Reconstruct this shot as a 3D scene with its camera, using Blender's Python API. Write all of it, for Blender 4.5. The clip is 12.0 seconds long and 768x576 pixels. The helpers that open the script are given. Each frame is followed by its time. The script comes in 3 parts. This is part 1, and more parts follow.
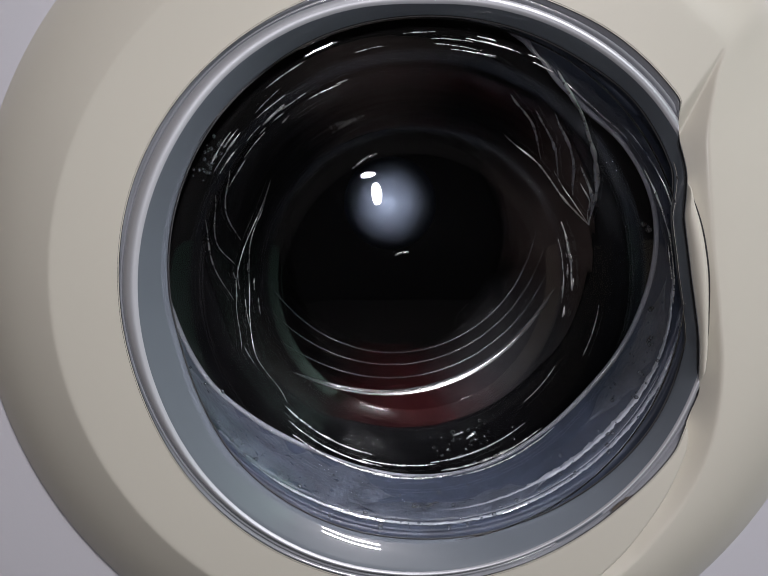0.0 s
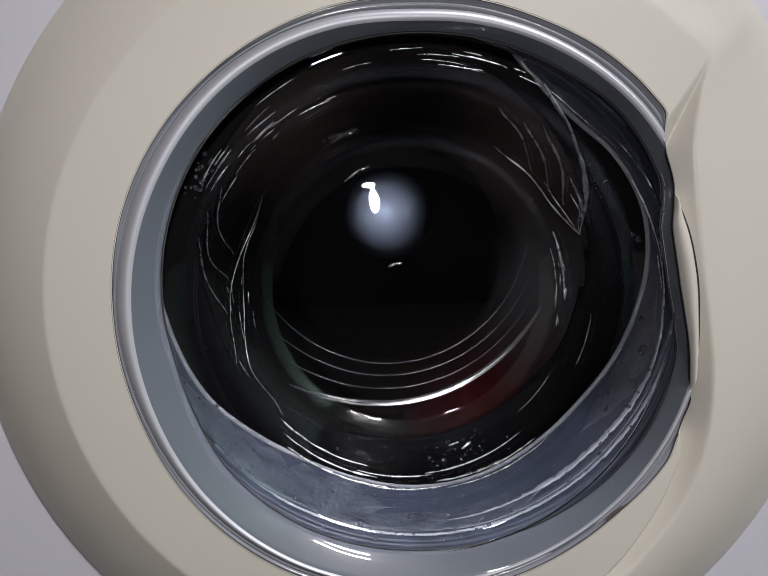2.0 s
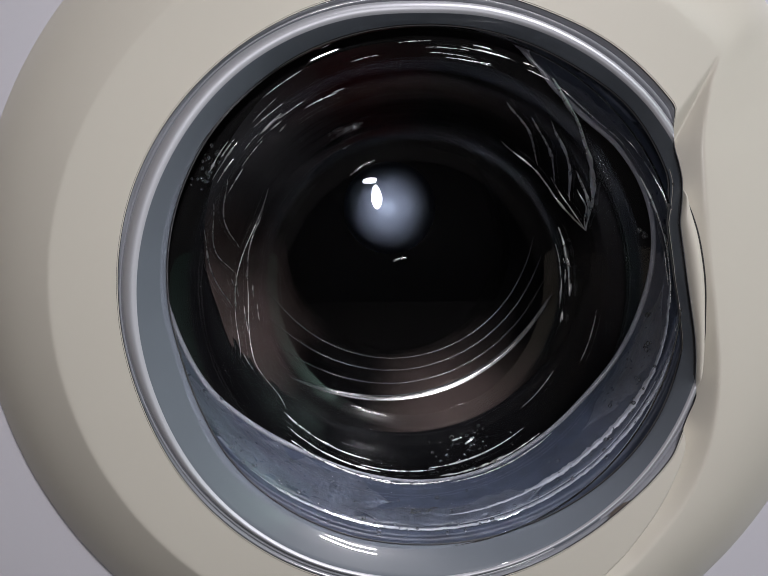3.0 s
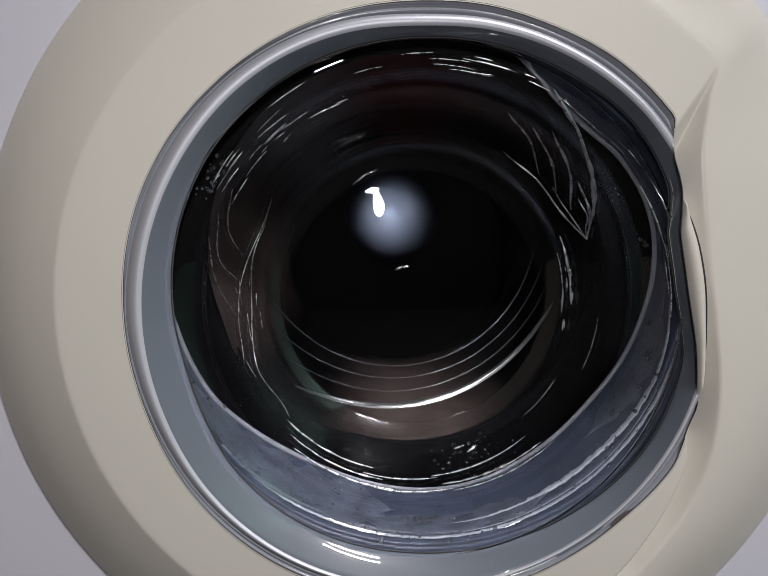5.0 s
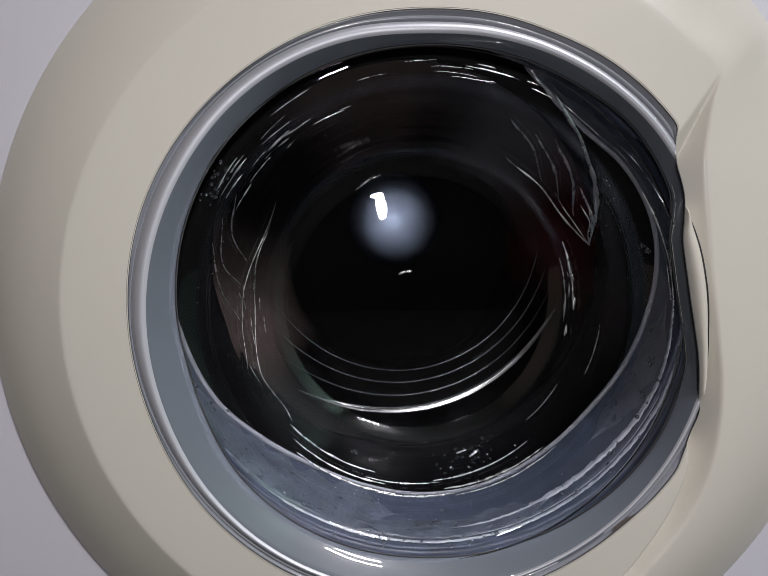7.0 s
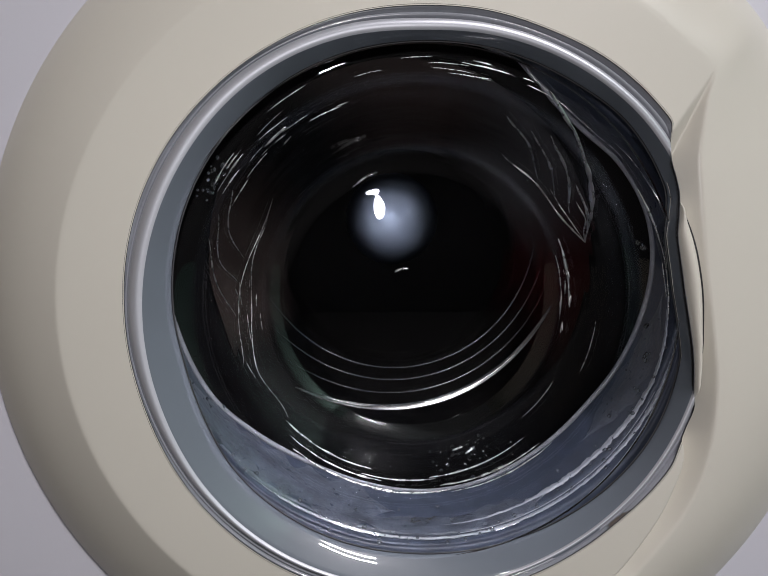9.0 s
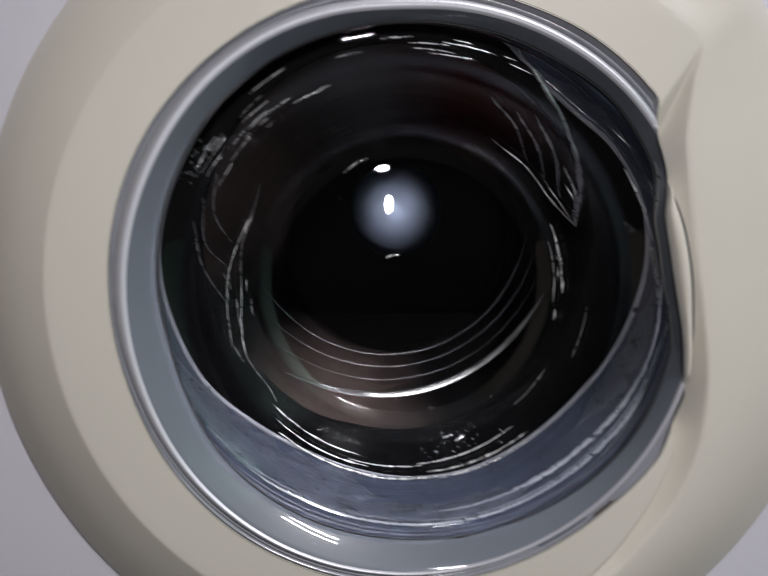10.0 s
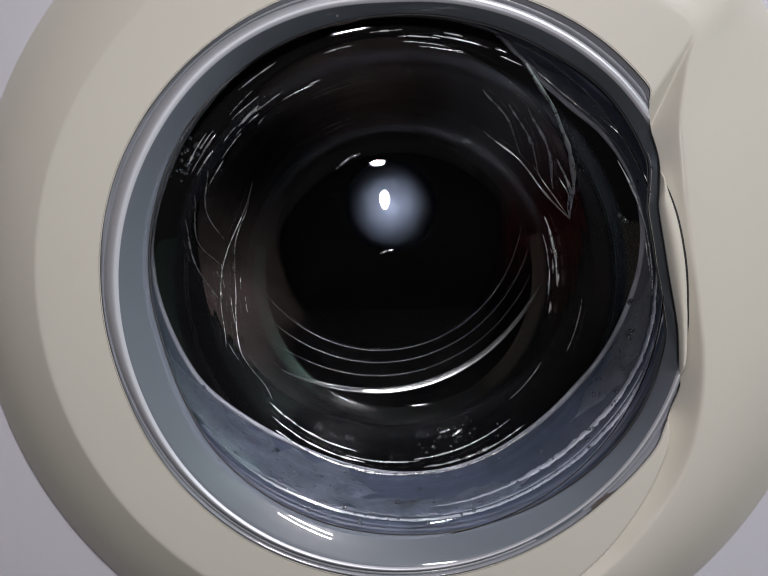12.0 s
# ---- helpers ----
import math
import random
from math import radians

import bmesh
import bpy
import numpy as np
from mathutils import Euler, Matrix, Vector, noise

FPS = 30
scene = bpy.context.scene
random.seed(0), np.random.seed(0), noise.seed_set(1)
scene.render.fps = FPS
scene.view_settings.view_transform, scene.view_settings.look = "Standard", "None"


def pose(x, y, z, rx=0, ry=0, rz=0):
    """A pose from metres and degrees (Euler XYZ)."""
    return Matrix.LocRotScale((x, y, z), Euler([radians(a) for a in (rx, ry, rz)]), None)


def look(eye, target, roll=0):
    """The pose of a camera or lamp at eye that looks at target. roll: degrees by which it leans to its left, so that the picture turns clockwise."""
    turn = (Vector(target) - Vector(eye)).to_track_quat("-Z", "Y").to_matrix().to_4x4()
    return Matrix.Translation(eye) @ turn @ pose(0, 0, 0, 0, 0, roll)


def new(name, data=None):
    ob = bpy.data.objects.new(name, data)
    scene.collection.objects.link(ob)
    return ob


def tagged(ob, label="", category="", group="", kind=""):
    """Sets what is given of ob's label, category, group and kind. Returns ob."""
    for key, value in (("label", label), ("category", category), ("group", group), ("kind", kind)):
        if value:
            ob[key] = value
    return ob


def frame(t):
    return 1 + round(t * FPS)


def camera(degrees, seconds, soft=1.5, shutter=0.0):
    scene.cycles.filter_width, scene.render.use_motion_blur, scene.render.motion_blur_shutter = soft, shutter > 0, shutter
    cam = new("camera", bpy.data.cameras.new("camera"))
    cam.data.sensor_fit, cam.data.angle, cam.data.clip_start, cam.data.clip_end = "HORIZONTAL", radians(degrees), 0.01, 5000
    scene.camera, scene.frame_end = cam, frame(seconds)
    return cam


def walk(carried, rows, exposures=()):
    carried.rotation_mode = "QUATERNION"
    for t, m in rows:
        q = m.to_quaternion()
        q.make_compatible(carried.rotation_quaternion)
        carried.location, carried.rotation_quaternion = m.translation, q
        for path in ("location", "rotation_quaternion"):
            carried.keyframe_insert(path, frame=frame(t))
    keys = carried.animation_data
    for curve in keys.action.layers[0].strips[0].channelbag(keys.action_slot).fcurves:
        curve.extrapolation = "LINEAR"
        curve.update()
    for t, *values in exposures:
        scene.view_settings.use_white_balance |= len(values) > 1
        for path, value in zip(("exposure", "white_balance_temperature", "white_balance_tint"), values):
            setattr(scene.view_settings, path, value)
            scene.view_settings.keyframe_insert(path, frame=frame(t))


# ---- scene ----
cam = camera(68.9, 12.0, soft=1.0, shutter=0.8)
PATH = [
    (0, (-0.0299, -0.3310, 0.5862), (0.0343, 1.6522, 0.3358), -0.07),
    (0.1, (-0.0277, -0.3312, 0.5875), (0.0310, 1.6511, 0.3287), -0.29),
    (0.2, (-0.0256, -0.3314, 0.5888), (0.0375, 1.6521, 0.3402), -0.71),
    (0.3, (-0.0235, -0.3316, 0.5900), (0.0352, 1.6534, 0.3523), -0.76),
    (0.4, (-0.0214, -0.3318, 0.5913), (0.0537, 1.6520, 0.3481), -0.86),
    (0.5, (-0.0214, -0.3318, 0.5913), (0.0521, 1.6521, 0.3490), -1.03),
    (1, (-0.0205, -0.3331, 0.5914), (0.0352, 1.6514, 0.3492), -1.13),
    (1.5, (-0.0215, -0.3327, 0.5930), (0.0367, 1.6519, 0.3519), -1.04),
    (2, (-0.0219, -0.3333, 0.5924), (0.0282, 1.6520, 0.3555), -0.88),
    (2.5, (-0.0256, -0.3329, 0.5907), (0.0341, 1.6520, 0.3524), -0.60),
    (3, (-0.0267, -0.3325, 0.5900), (0.0288, 1.6516, 0.3443), -0.36),
    (5, (-0.0276, -0.3350, 0.5913), (0.0231, 1.6521, 0.3703), -0.32),
    (5.5, (-0.0264, -0.3355, 0.5922), (0.0162, 1.6516, 0.3693), -0.26),
    (6, (-0.0276, -0.3354, 0.5909), (0.0210, 1.6520, 0.3715), -0.19),
    (6.5, (-0.0251, -0.3353, 0.5934), (0.0120, 1.6515, 0.3671), -0.14),
    (7, (-0.0272, -0.3365, 0.5944), (0.0117, 1.6513, 0.3772), -0.21),
    (9, (-0.0261, -0.3376, 0.5906), (0.0201, 1.6508, 0.3807), -0.09),
    (9.5, (-0.0251, -0.3379, 0.5900), (0.0175, 1.6503, 0.3774), -0.28),
    (9.6, (-0.0251, -0.3379, 0.5900), (0.0205, 1.6502, 0.3774), -0.12),
    (9.7, (-0.0251, -0.3379, 0.5900), (0.0142, 1.6529, 0.4020), 0.34),
    (9.8, (-0.0161, -0.3381, 0.5862), (-0.0553, 1.6512, 0.3837), -0.15),
    (9.9, (-0.0071, -0.3384, 0.5825), (-0.0535, 1.6506, 0.3779), -0.22),
    (10, (0.0027, -0.3375, 0.5776), (-0.0474, 1.6518, 0.3771), -0.22),
    (10.1, (0.0109, -0.3388, 0.5749), (-0.0619, 1.6498, 0.3749), -0.17),
    (10.2, (0.0109, -0.3388, 0.5749), (-0.0591, 1.6485, 0.3610), -0.38),
    (10.3, (0.0109, -0.3388, 0.5749), (-0.0677, 1.6499, 0.3777), -0.77),
    (10.5, (0.0109, -0.3388, 0.5749), (-0.0831, 1.6504, 0.3896), -1.46),
    (11, (0.0120, -0.3374, 0.5768), (-0.0926, 1.6506, 0.3841), -1.47),
    (11.5, (0.0102, -0.3383, 0.5749), (-0.0790, 1.6524, 0.4040), -1.27),
    (12, (0.0059, -0.3361, 0.5768), (-0.0407, 1.6519, 0.3637), -1.10),
]
walk(cam, [(t, look(e, g, r)) for t, e, g, r in PATH])

# ---------------------------------------------------------------- light
world = bpy.data.worlds.new("room_air")
scene.world = world
world.use_nodes = True
world.node_tree.nodes["Background"].inputs[0].default_value = (0.5, 0.55, 0.65, 1)
world.node_tree.nodes["Background"].inputs[1].default_value = 0.008
scene.view_settings.exposure = 0.0


def area_lamp(name, m, sx, sy, watts, color):
    data = bpy.data.lights.new(name, "AREA")
    data.shape, data.size, data.size_y = "ELLIPSE" if sx < 0.1 else "RECTANGLE", sx, sy
    data.energy, data.color = watts, color
    ob = new(name, data)
    ob.matrix_world = m
    return ob


LAMP_X, LAMP_Y = 0.86, -1.42
# twin fluorescent tubes under the ceiling, and the phone's own small torch beside the lens
for k in (0, 1):
    area_lamp("tube_light", pose(LAMP_X, LAMP_Y - 0.19 * k, 2.20), 0.6, 0.05, 29, (1.0, 0.95, 1.0))
    area_lamp("tube_light", pose(LAMP_X, LAMP_Y - 0.19 * k, 2.235, 180), 0.6, 0.05, 5, (1.0, 0.95, 1.0))
area_lamp("phone_torch", look((-0.012, -0.352, 0.622), (0.0, 0.3, 0.58)), 0.016, 0.030, 0.36, (1.0, 0.965, 1.0))

CX, CZ = 0.007, 0.538          # axis of the door
DX, DZ = 0.0, 0.566            # axis of the drum


# ---------------------------------------------------------------- materials
def material(name, color, rough=0.5, metal=0.0, vary=0.06, scale=8.0, bump=0.0, bump_scale=200.0, coat=0.0, spec=0.5, rough_vary=0.08, coat_rough=0.06):
    m = bpy.data.materials.new(name)
    m.use_nodes = True
    nt = m.node_tree
    b = nt.nodes["Principled BSDF"]
    tc = nt.nodes.new("ShaderNodeTexCoord")
    n1 = nt.nodes.new("ShaderNodeTexNoise")
    n1.inputs["Scale"].default_value, n1.inputs["Detail"].default_value = scale, 6
    n2 = nt.nodes.new("ShaderNodeTexNoise")
    n2.inputs["Scale"].default_value, n2.inputs["Detail"].default_value = bump_scale, 3
    nt.links.new(tc.outputs["Object"], n1.inputs["Vector"])
    nt.links.new(tc.outputs["Object"], n2.inputs["Vector"])
    mix = nt.nodes.new("ShaderNodeMixRGB")
    mix.inputs[1].default_value = (*[c * (1 - vary) for c in color], 1)
    mix.inputs[2].default_value = (*[min(1, c * (1 + vary)) for c in color], 1)
    nt.links.new(n1.outputs["Fac"], mix.inputs[0])
    nt.links.new(mix.outputs[0], b.inputs["Base Color"])
    ra = nt.nodes.new("ShaderNodeMapRange")
    ra.inputs["To Min"].default_value, ra.inputs["To Max"].default_value = max(0, rough - rough_vary), rough + rough_vary
    nt.links.new(n2.outputs["Fac"], ra.inputs["Value"])
    nt.links.new(ra.outputs[0], b.inputs["Roughness"])
    b.inputs["Metallic"].default_value = metal
    b.inputs["Specular IOR Level"].default_value = spec
    b.inputs["Coat Weight"].default_value = coat
    b.inputs["Coat Roughness"].default_value = coat_rough
    if bump:
        bp = nt.nodes.new("ShaderNodeBump")
        bp.inputs["Strength"].default_value, bp.inputs["Distance"].default_value = bump, 0.001
        nt.links.new(n2.outputs["Fac"], bp.inputs["Height"])
        nt.links.new(bp.outputs[0], b.inputs["Normal"])
    return m


def glass_material(name, color, rough=0.0, ior=1.45):
    m = bpy.data.materials.new(name)
    m.use_nodes = True
    b = m.node_tree.nodes["Principled BSDF"]
    b.inputs["Base Color"].default_value = (*color, 1)
    b.inputs["Roughness"].default_value = rough
    b.inputs["IOR"].default_value = ior
    b.inputs["Transmission Weight"].default_value = 1.0
    return m


M_CREAM = material("cream_plastic", (0.66, 0.630, 0.552), 0.34, vary=0.03, scale=5, bump=0.012, bump_scale=700, rough_vary=0.04)
M_WHITE = material("white_enamel", (0.67, 0.66, 0.715), 0.35, vary=0.02, scale=4, bump=0.04, bump_scale=600)
M_BEZEL = material("smoky_plastic", (0.155, 0.178, 0.208), 0.34, vary=0.10, scale=14, coat=0.9, spec=0.25, rough_vary=0.05, coat_rough=0.012)
M_TRIM = material("silver_trim", (0.56, 0.57, 0.61), 0.48, metal=0.65, vary=0.04, scale=20, rough_vary=0.05)
M_RIM = material("rim_plastic", (0.27, 0.28, 0.31), 0.20, vary=0.15, scale=30, coat=0.8, rough_vary=0.05)
M_SEAM = material("dark_seam", (0.02, 0.02, 0.022), 0.5)
M_RUBBER = material("grey_rubber", (0.032, 0.040, 0.061), 0.40, spec=0.3, vary=0.5, scale=55, bump=0.3, bump_scale=160)
M_GLASS = glass_material("door_glass", (0.97, 0.985, 1.0))
M_RIPPLE = glass_material("ripple_glass", (0.97, 0.985, 1.0), 0.08, 1.34)
M_EDGE = glass_material("thick_ripple_glass", (0.97, 0.985, 1.0), 0.10, 2.6)
M_HAZE = material("wet_film", (0.047, 0.055, 0.074), 0.30, vary=0.8, scale=70, bump=0.8, bump_scale=240)
M_FILM = material("suds_film", (0.27, 0.285, 0.32), 0.32, vary=0.35, scale=160, bump=0.6, bump_scale=500)
M_LIP = material("lip_highlight", (0.16, 0.165, 0.185), 0.10, vary=0.2, scale=60)
M_RUST = material("rust", (0.11, 0.088, 0.075), 0.6, vary=0.5, scale=250)
M_LINT = material("dark_lint", (0.008, 0.008, 0.007), 0.7)
# silver metal that paints in bright glints on the glass and wet rubber
M_GLINT = material("silver_glint", (0.85, 0.86, 0.90), 0.28, metal=1.0, vary=0.5, scale=70)
M_WATER = glass_material("water", (1, 1, 1), ior=1.5)
M_STEEL = material("drum_steel", (0.05, 0.05, 0.055), 0.30, metal=1.0, vary=0.1, scale=20)
# near-black in place of steel: the drum's inner shade is in the colour
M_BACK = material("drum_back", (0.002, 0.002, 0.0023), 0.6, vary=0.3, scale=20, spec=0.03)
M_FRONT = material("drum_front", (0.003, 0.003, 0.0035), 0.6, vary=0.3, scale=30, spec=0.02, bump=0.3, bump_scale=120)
M_HUB = material("hub_steel", (0.36, 0.43, 0.565), 0.36, metal=1.0, vary=0.08, scale=40)
M_WALL = material("white_paint", (0.36, 0.36, 0.36), 0.8, vary=0.04, scale=3)
# near-black unseen wall, keeps reflections off the door glass
M_DARK = material("black_unseen_wall", (0.008, 0.0075, 0.0075), 0.9, spec=0.0, vary=0.15, scale=3)
M_PALE = material("pale_wall_paint", (0.28, 0.235, 0.19), 0.8, vary=0.06, scale=3)
M_DUSK = material("brown_wall_paint", (0.16, 0.15, 0.145), 0.8, vary=0.1, scale=3)
M_GREEN = material("green_wall_paint", (0.16, 0.28, 0.23), 0.8, vary=0.04, scale=3)
M_FLOOR = material("floor_tile", (0.035, 0.033, 0.032), 0.7, spec=0.1, vary=0.1, scale=4)
M_LAMP = material("lamp_housing", (0.75, 0.75, 0.75), 0.5)


def cloth(name, color):
    return material(name, color, 0.5, vary=0.5, scale=26, bump=0.5, bump_scale=420, spec=0.06, rough_vary=0.12)


# ---------------------------------------------------------------- helpers
def mesh_object(name, bm, mat, parent=None, label="", smooth=True):
    me = bpy.data.meshes.new(name)
    bmesh.ops.recalc_face_normals(bm, faces=bm.faces)
    for f in bm.faces:
        f.smooth = smooth
    bm.to_mesh(me)
    bm.free()
    me.materials.append(mat)
    ob = new(name, me)
    if parent:
        ob.parent = parent
    if label:
        tagged(ob, label)
    return ob


def part(name, bm, mat, parent, label=""):
    return mesh_object(name, bm, mat, parent, label)


def table(pairs, t, default=None):
    """Smooth interpolation in a list of (angle, value), angles falling."""
    if t >= pairs[0][0]:
        return pairs[0][1] if default is None else default
    if t <= pairs[-1][0]:
        return pairs[-1][1] if default is None else default
    for (a, u), (b, v) in zip(pairs, pairs[1:]):
        if b <= t <= a:
            i = pairs.index((a, u))
            k = (a - t) / (a - b)
            p = pairs[max(i - 1, 0)]
            q = pairs[min(i + 2, len(pairs) - 1)]
            m0 = (v - p[1]) / max(1e-6, p[0] - b) * (a - b)
            m1 = (q[1] - u) / max(1e-6, a - q[0]) * (a - b)
            return (2 * k ** 3 - 3 * k * k + 1) * u + (k ** 3 - 2 * k * k + k) * m0 + (3 * k * k - 2 * k ** 3) * v + (k ** 3 - k * k) * m1
    return pairs[0][1]


def smooth01(x):
    x = max(0.0, min(1.0, x))
    return x * x * (3 - 2 * x)


def polar_sheet(point, n, m, a0=-180.0, a1=180.0):
    """A sheet of n x m cells; point(angle in degrees, 0..1) gives each corner. A full turn is closed."""
    bm = bmesh.new()
    full = abs(a1 - a0 - 360) < 1e-6
    cols = n if full else n + 1
    vs = [[bm.verts.new(point(a0 + (a1 - a0) * i / n, j / m)) for j in range(m + 1)] for i in range(cols)]
    for i in range(n):
        k = (i + 1) % cols
        for j in range(m):
            bm.faces.new((vs[i][j], vs[k][j], vs[k][j + 1], vs[i][j + 1]))
    return bm


def on_door(r, deg, y):
    return (CX + r * math.cos(radians(deg)), y, CZ + r * math.sin(radians(deg)))


def lathe(profile, cx, cz, n=96, closed=False):
    """Turns a profile of (radius, y) round an axis along y."""
    bm = bmesh.new()
    rings = []
    for i in range(n):
        c, s = math.cos(2 * math.pi * i / n), math.sin(2 * math.pi * i / n)
        rings.append([bm.verts.new((cx + r * c, y, cz + r * s)) for r, y in profile])
    last = len(profile) if closed else len(profile) - 1
    for i in range(n):
        a, b = rings[i], rings[(i + 1) % n]
        for j in range(last):
            k = (j + 1) % len(profile)
            bm.faces.new((a[j], b[j], b[k], a[k]))
    bmesh.ops.remove_doubles(bm, verts=bm.verts, dist=1e-6)
    return bm


def box(x0, x1, y0, y1, z0, z1, bevel=0.0):
    bm = bmesh.new()
    bmesh.ops.create_cube(bm, size=1)
    for v in bm.verts:
        v.co = ((x0 + x1) / 2 + v.co.x * (x1 - x0), (y0 + y1) / 2 + v.co.y * (y1 - y0), (z0 + z1) / 2 + v.co.z * (z1 - z0))
    if bevel:
        bmesh.ops.bevel(bm, geom=bm.edges[:], offset=bevel, segments=3, affect="EDGES")
    return bm


# ---------------------------------------------------------------- room round the camera
def room():
    X0, X1, Y0, Y1, H = -1.3, 1.5, -3.4, 0.75, 2.45
    w = 0.1
    # unseen room: wall colours are chosen for bounced tint and dark reflections
    for name, b, mat in (
        ("floor", (X0, X1, Y0, Y1, -w, 0), M_FLOOR),
        ("ceiling", (X0, X1, Y0, Y1, H, H + w), M_WALL),
        ("wall_north", (X0, X1, Y1, Y1 + w, 0, H), M_DUSK),
        ("wall_south", (X0, X1, Y0 - w, Y0, 0, H), M_DARK),
        ("wall_west", (X0 - w, X0, Y0, Y1, 0, H), M_PALE),
        ("wall_east", (X1, X1 + w, Y0, Y1, 0, H), M_GREEN)):
        ob = mesh_object(name, box(*b), mat, smooth=False)
        tagged(ob, "unseen plain room " + name.split("_")[0], name.split("_")[0], kind="structure")
    lamp = new("ceiling_lamp")
    lamp.location = (LAMP_X, LAMP_Y - 0.095, H)
    tagged(lamp, "white twin-tube fluorescent lamp on the ceiling", "lamp")
    part("housing", box(-0.36, 0.36, -0.13, 0.13, -0.03, -0.002, 0.006), M_LAMP, lamp)
    for x in (-0.25, 0.25):
        part("stem", box(x - 0.01, x + 0.01, -0.11, 0.11, -0.2205, -0.031, 0.002), M_LAMP, lamp)
    for y in (-0.095, 0.095):
        part("tube", box(-0.30, 0.30, y - 0.016, y + 0.016, -0.244, -0.221, 0.006), M_LAMP, lamp)


room()


# ---------------------------------------------------------------- washing machine
RB = [(180, 0.1823), (160, 0.1838), (146, 0.1838), (133, 0.1833), (121, 0.1828), (109, 0.1824), (91, 0.1815), (78, 0.1824), (67, 0.1830), (54, 0.1858),
      (41, 0.1872), (38.2, 0.1868), (36.5, 0.1828), (34.8, 0.1789), (32.2, 0.1750), (28.5, 0.1727), (25.4, 0.1705), (21.5, 0.1660), (16.8, 0.1614), (7.1, 0.1608),
      (-0.5, 0.1638), (-8.7, 0.1702), (-16.7, 0.1772), (-19.2, 0.1810), (-23.9, 0.1816), (-28.1, 0.1835), (-31.7, 0.1856), (-37.3, 0.1853), (-46.6, 0.1838),
      (-55.3, 0.1838), (-66.6, 0.1842), (-90, 0.1855), (-117, 0.1863), (-128, 0.1858), (-142, 0.1845), (-162, 0.1820), (-180, 0.1823)]
FLAP = [(25.6, 0.1706), (24.9, 0.1708), (16.8, 0.1713), (7.6, 0.1717), (-2.5, 0.1744), (-10.4, 0.1786), (-16.3, 0.1814), (-19.2, 0.1812)]
RIDGE = [(48, 0.2225), (41.2, 0.2262), (37.2, 0.2102), (31.6, 0.1941), (26.1, 0.1858), (18.0, 0.1790), (7.4, 0.1762), (-4.3, 0.1813), (-12.7, 0.1890), (-19.9, 0.1964),
         (-27.0, 0.2037), (-33.3, 0.2094), (-40.1, 0.2139), (-46.7, 0.2170), (-51.7, 0.2202), (-80, 0.2300)]
SCOOP = [(-22, 0.1500), (-26, 0.1800), (-29.6, 0.1898), (-35.4, 0.1958), (-40.4, 0.2003), (-46.8, 0.2054), (-52.3, 0.2102), (-80, 0.2300)]
STEP = 0.2225                  # radius at which the flat cream ring turns into the sloping one
TIP, HEEL = (0.2285, 41.0), (0.1868, 37.6)


def bezel_outer(a):
    return table(RB, a)


def scoop_edge(r, a):
    """Distance into the finger scoop from its edge on the flat ring; negative outside."""
    (r1, a1), (r2, a2) = TIP, HEEL
    x1, z1, x2, z2 = r1 * math.cos(radians(a1)), r1 * math.sin(radians(a1)), r2 * math.cos(radians(a2)), r2 * math.sin(radians(a2))
    x, z = r * math.cos(radians(a)), r * math.sin(radians(a))
    d = ((x2 - x1) * (z - z1) - (z2 - z1) * (x - x1)) / math.hypot(x2 - x1, z2 - z1)
    if a < -22:
        d = min(d, r - table(SCOOP, a))
    return d


def surround_y(r, a):
    rr = table(RIDGE, a)
    d = r - (max(STEP, rr) if r < rr and -80 < a < 60 else STEP)
    up = 0.5 * (d + math.sqrt(d * d + 0.0009 ** 2))
    plain = 0.40 * up + 0.0100 * (up / 0.0685) ** 3
    if r < rr:
        if a > 60 or a < -80:
            return plain
        e = max(0.0, scoop_edge(r, a))
        d = rr - r
        side = (1.15 - 0.30 * smooth01((a + 10) / 35)) * (math.sqrt(d * d + 0.0012 ** 2) - 0.0012)
        fall = 1.1 * (math.sqrt(e * e + 0.0025 ** 2) - 0.0025) if a > 10 else 7.0 * (math.sqrt(e * e + 0.0006 ** 2) - 0.0006)
        return plain + min(min(side, 0.020), fall)
    w = smooth01((85 - a) / 55) * smooth01((a + 95) / 35)
    side = 0.036 * ((r - rr) / (0.291 - rr)) ** 1.8
    return plain * (1 - w) + side * w


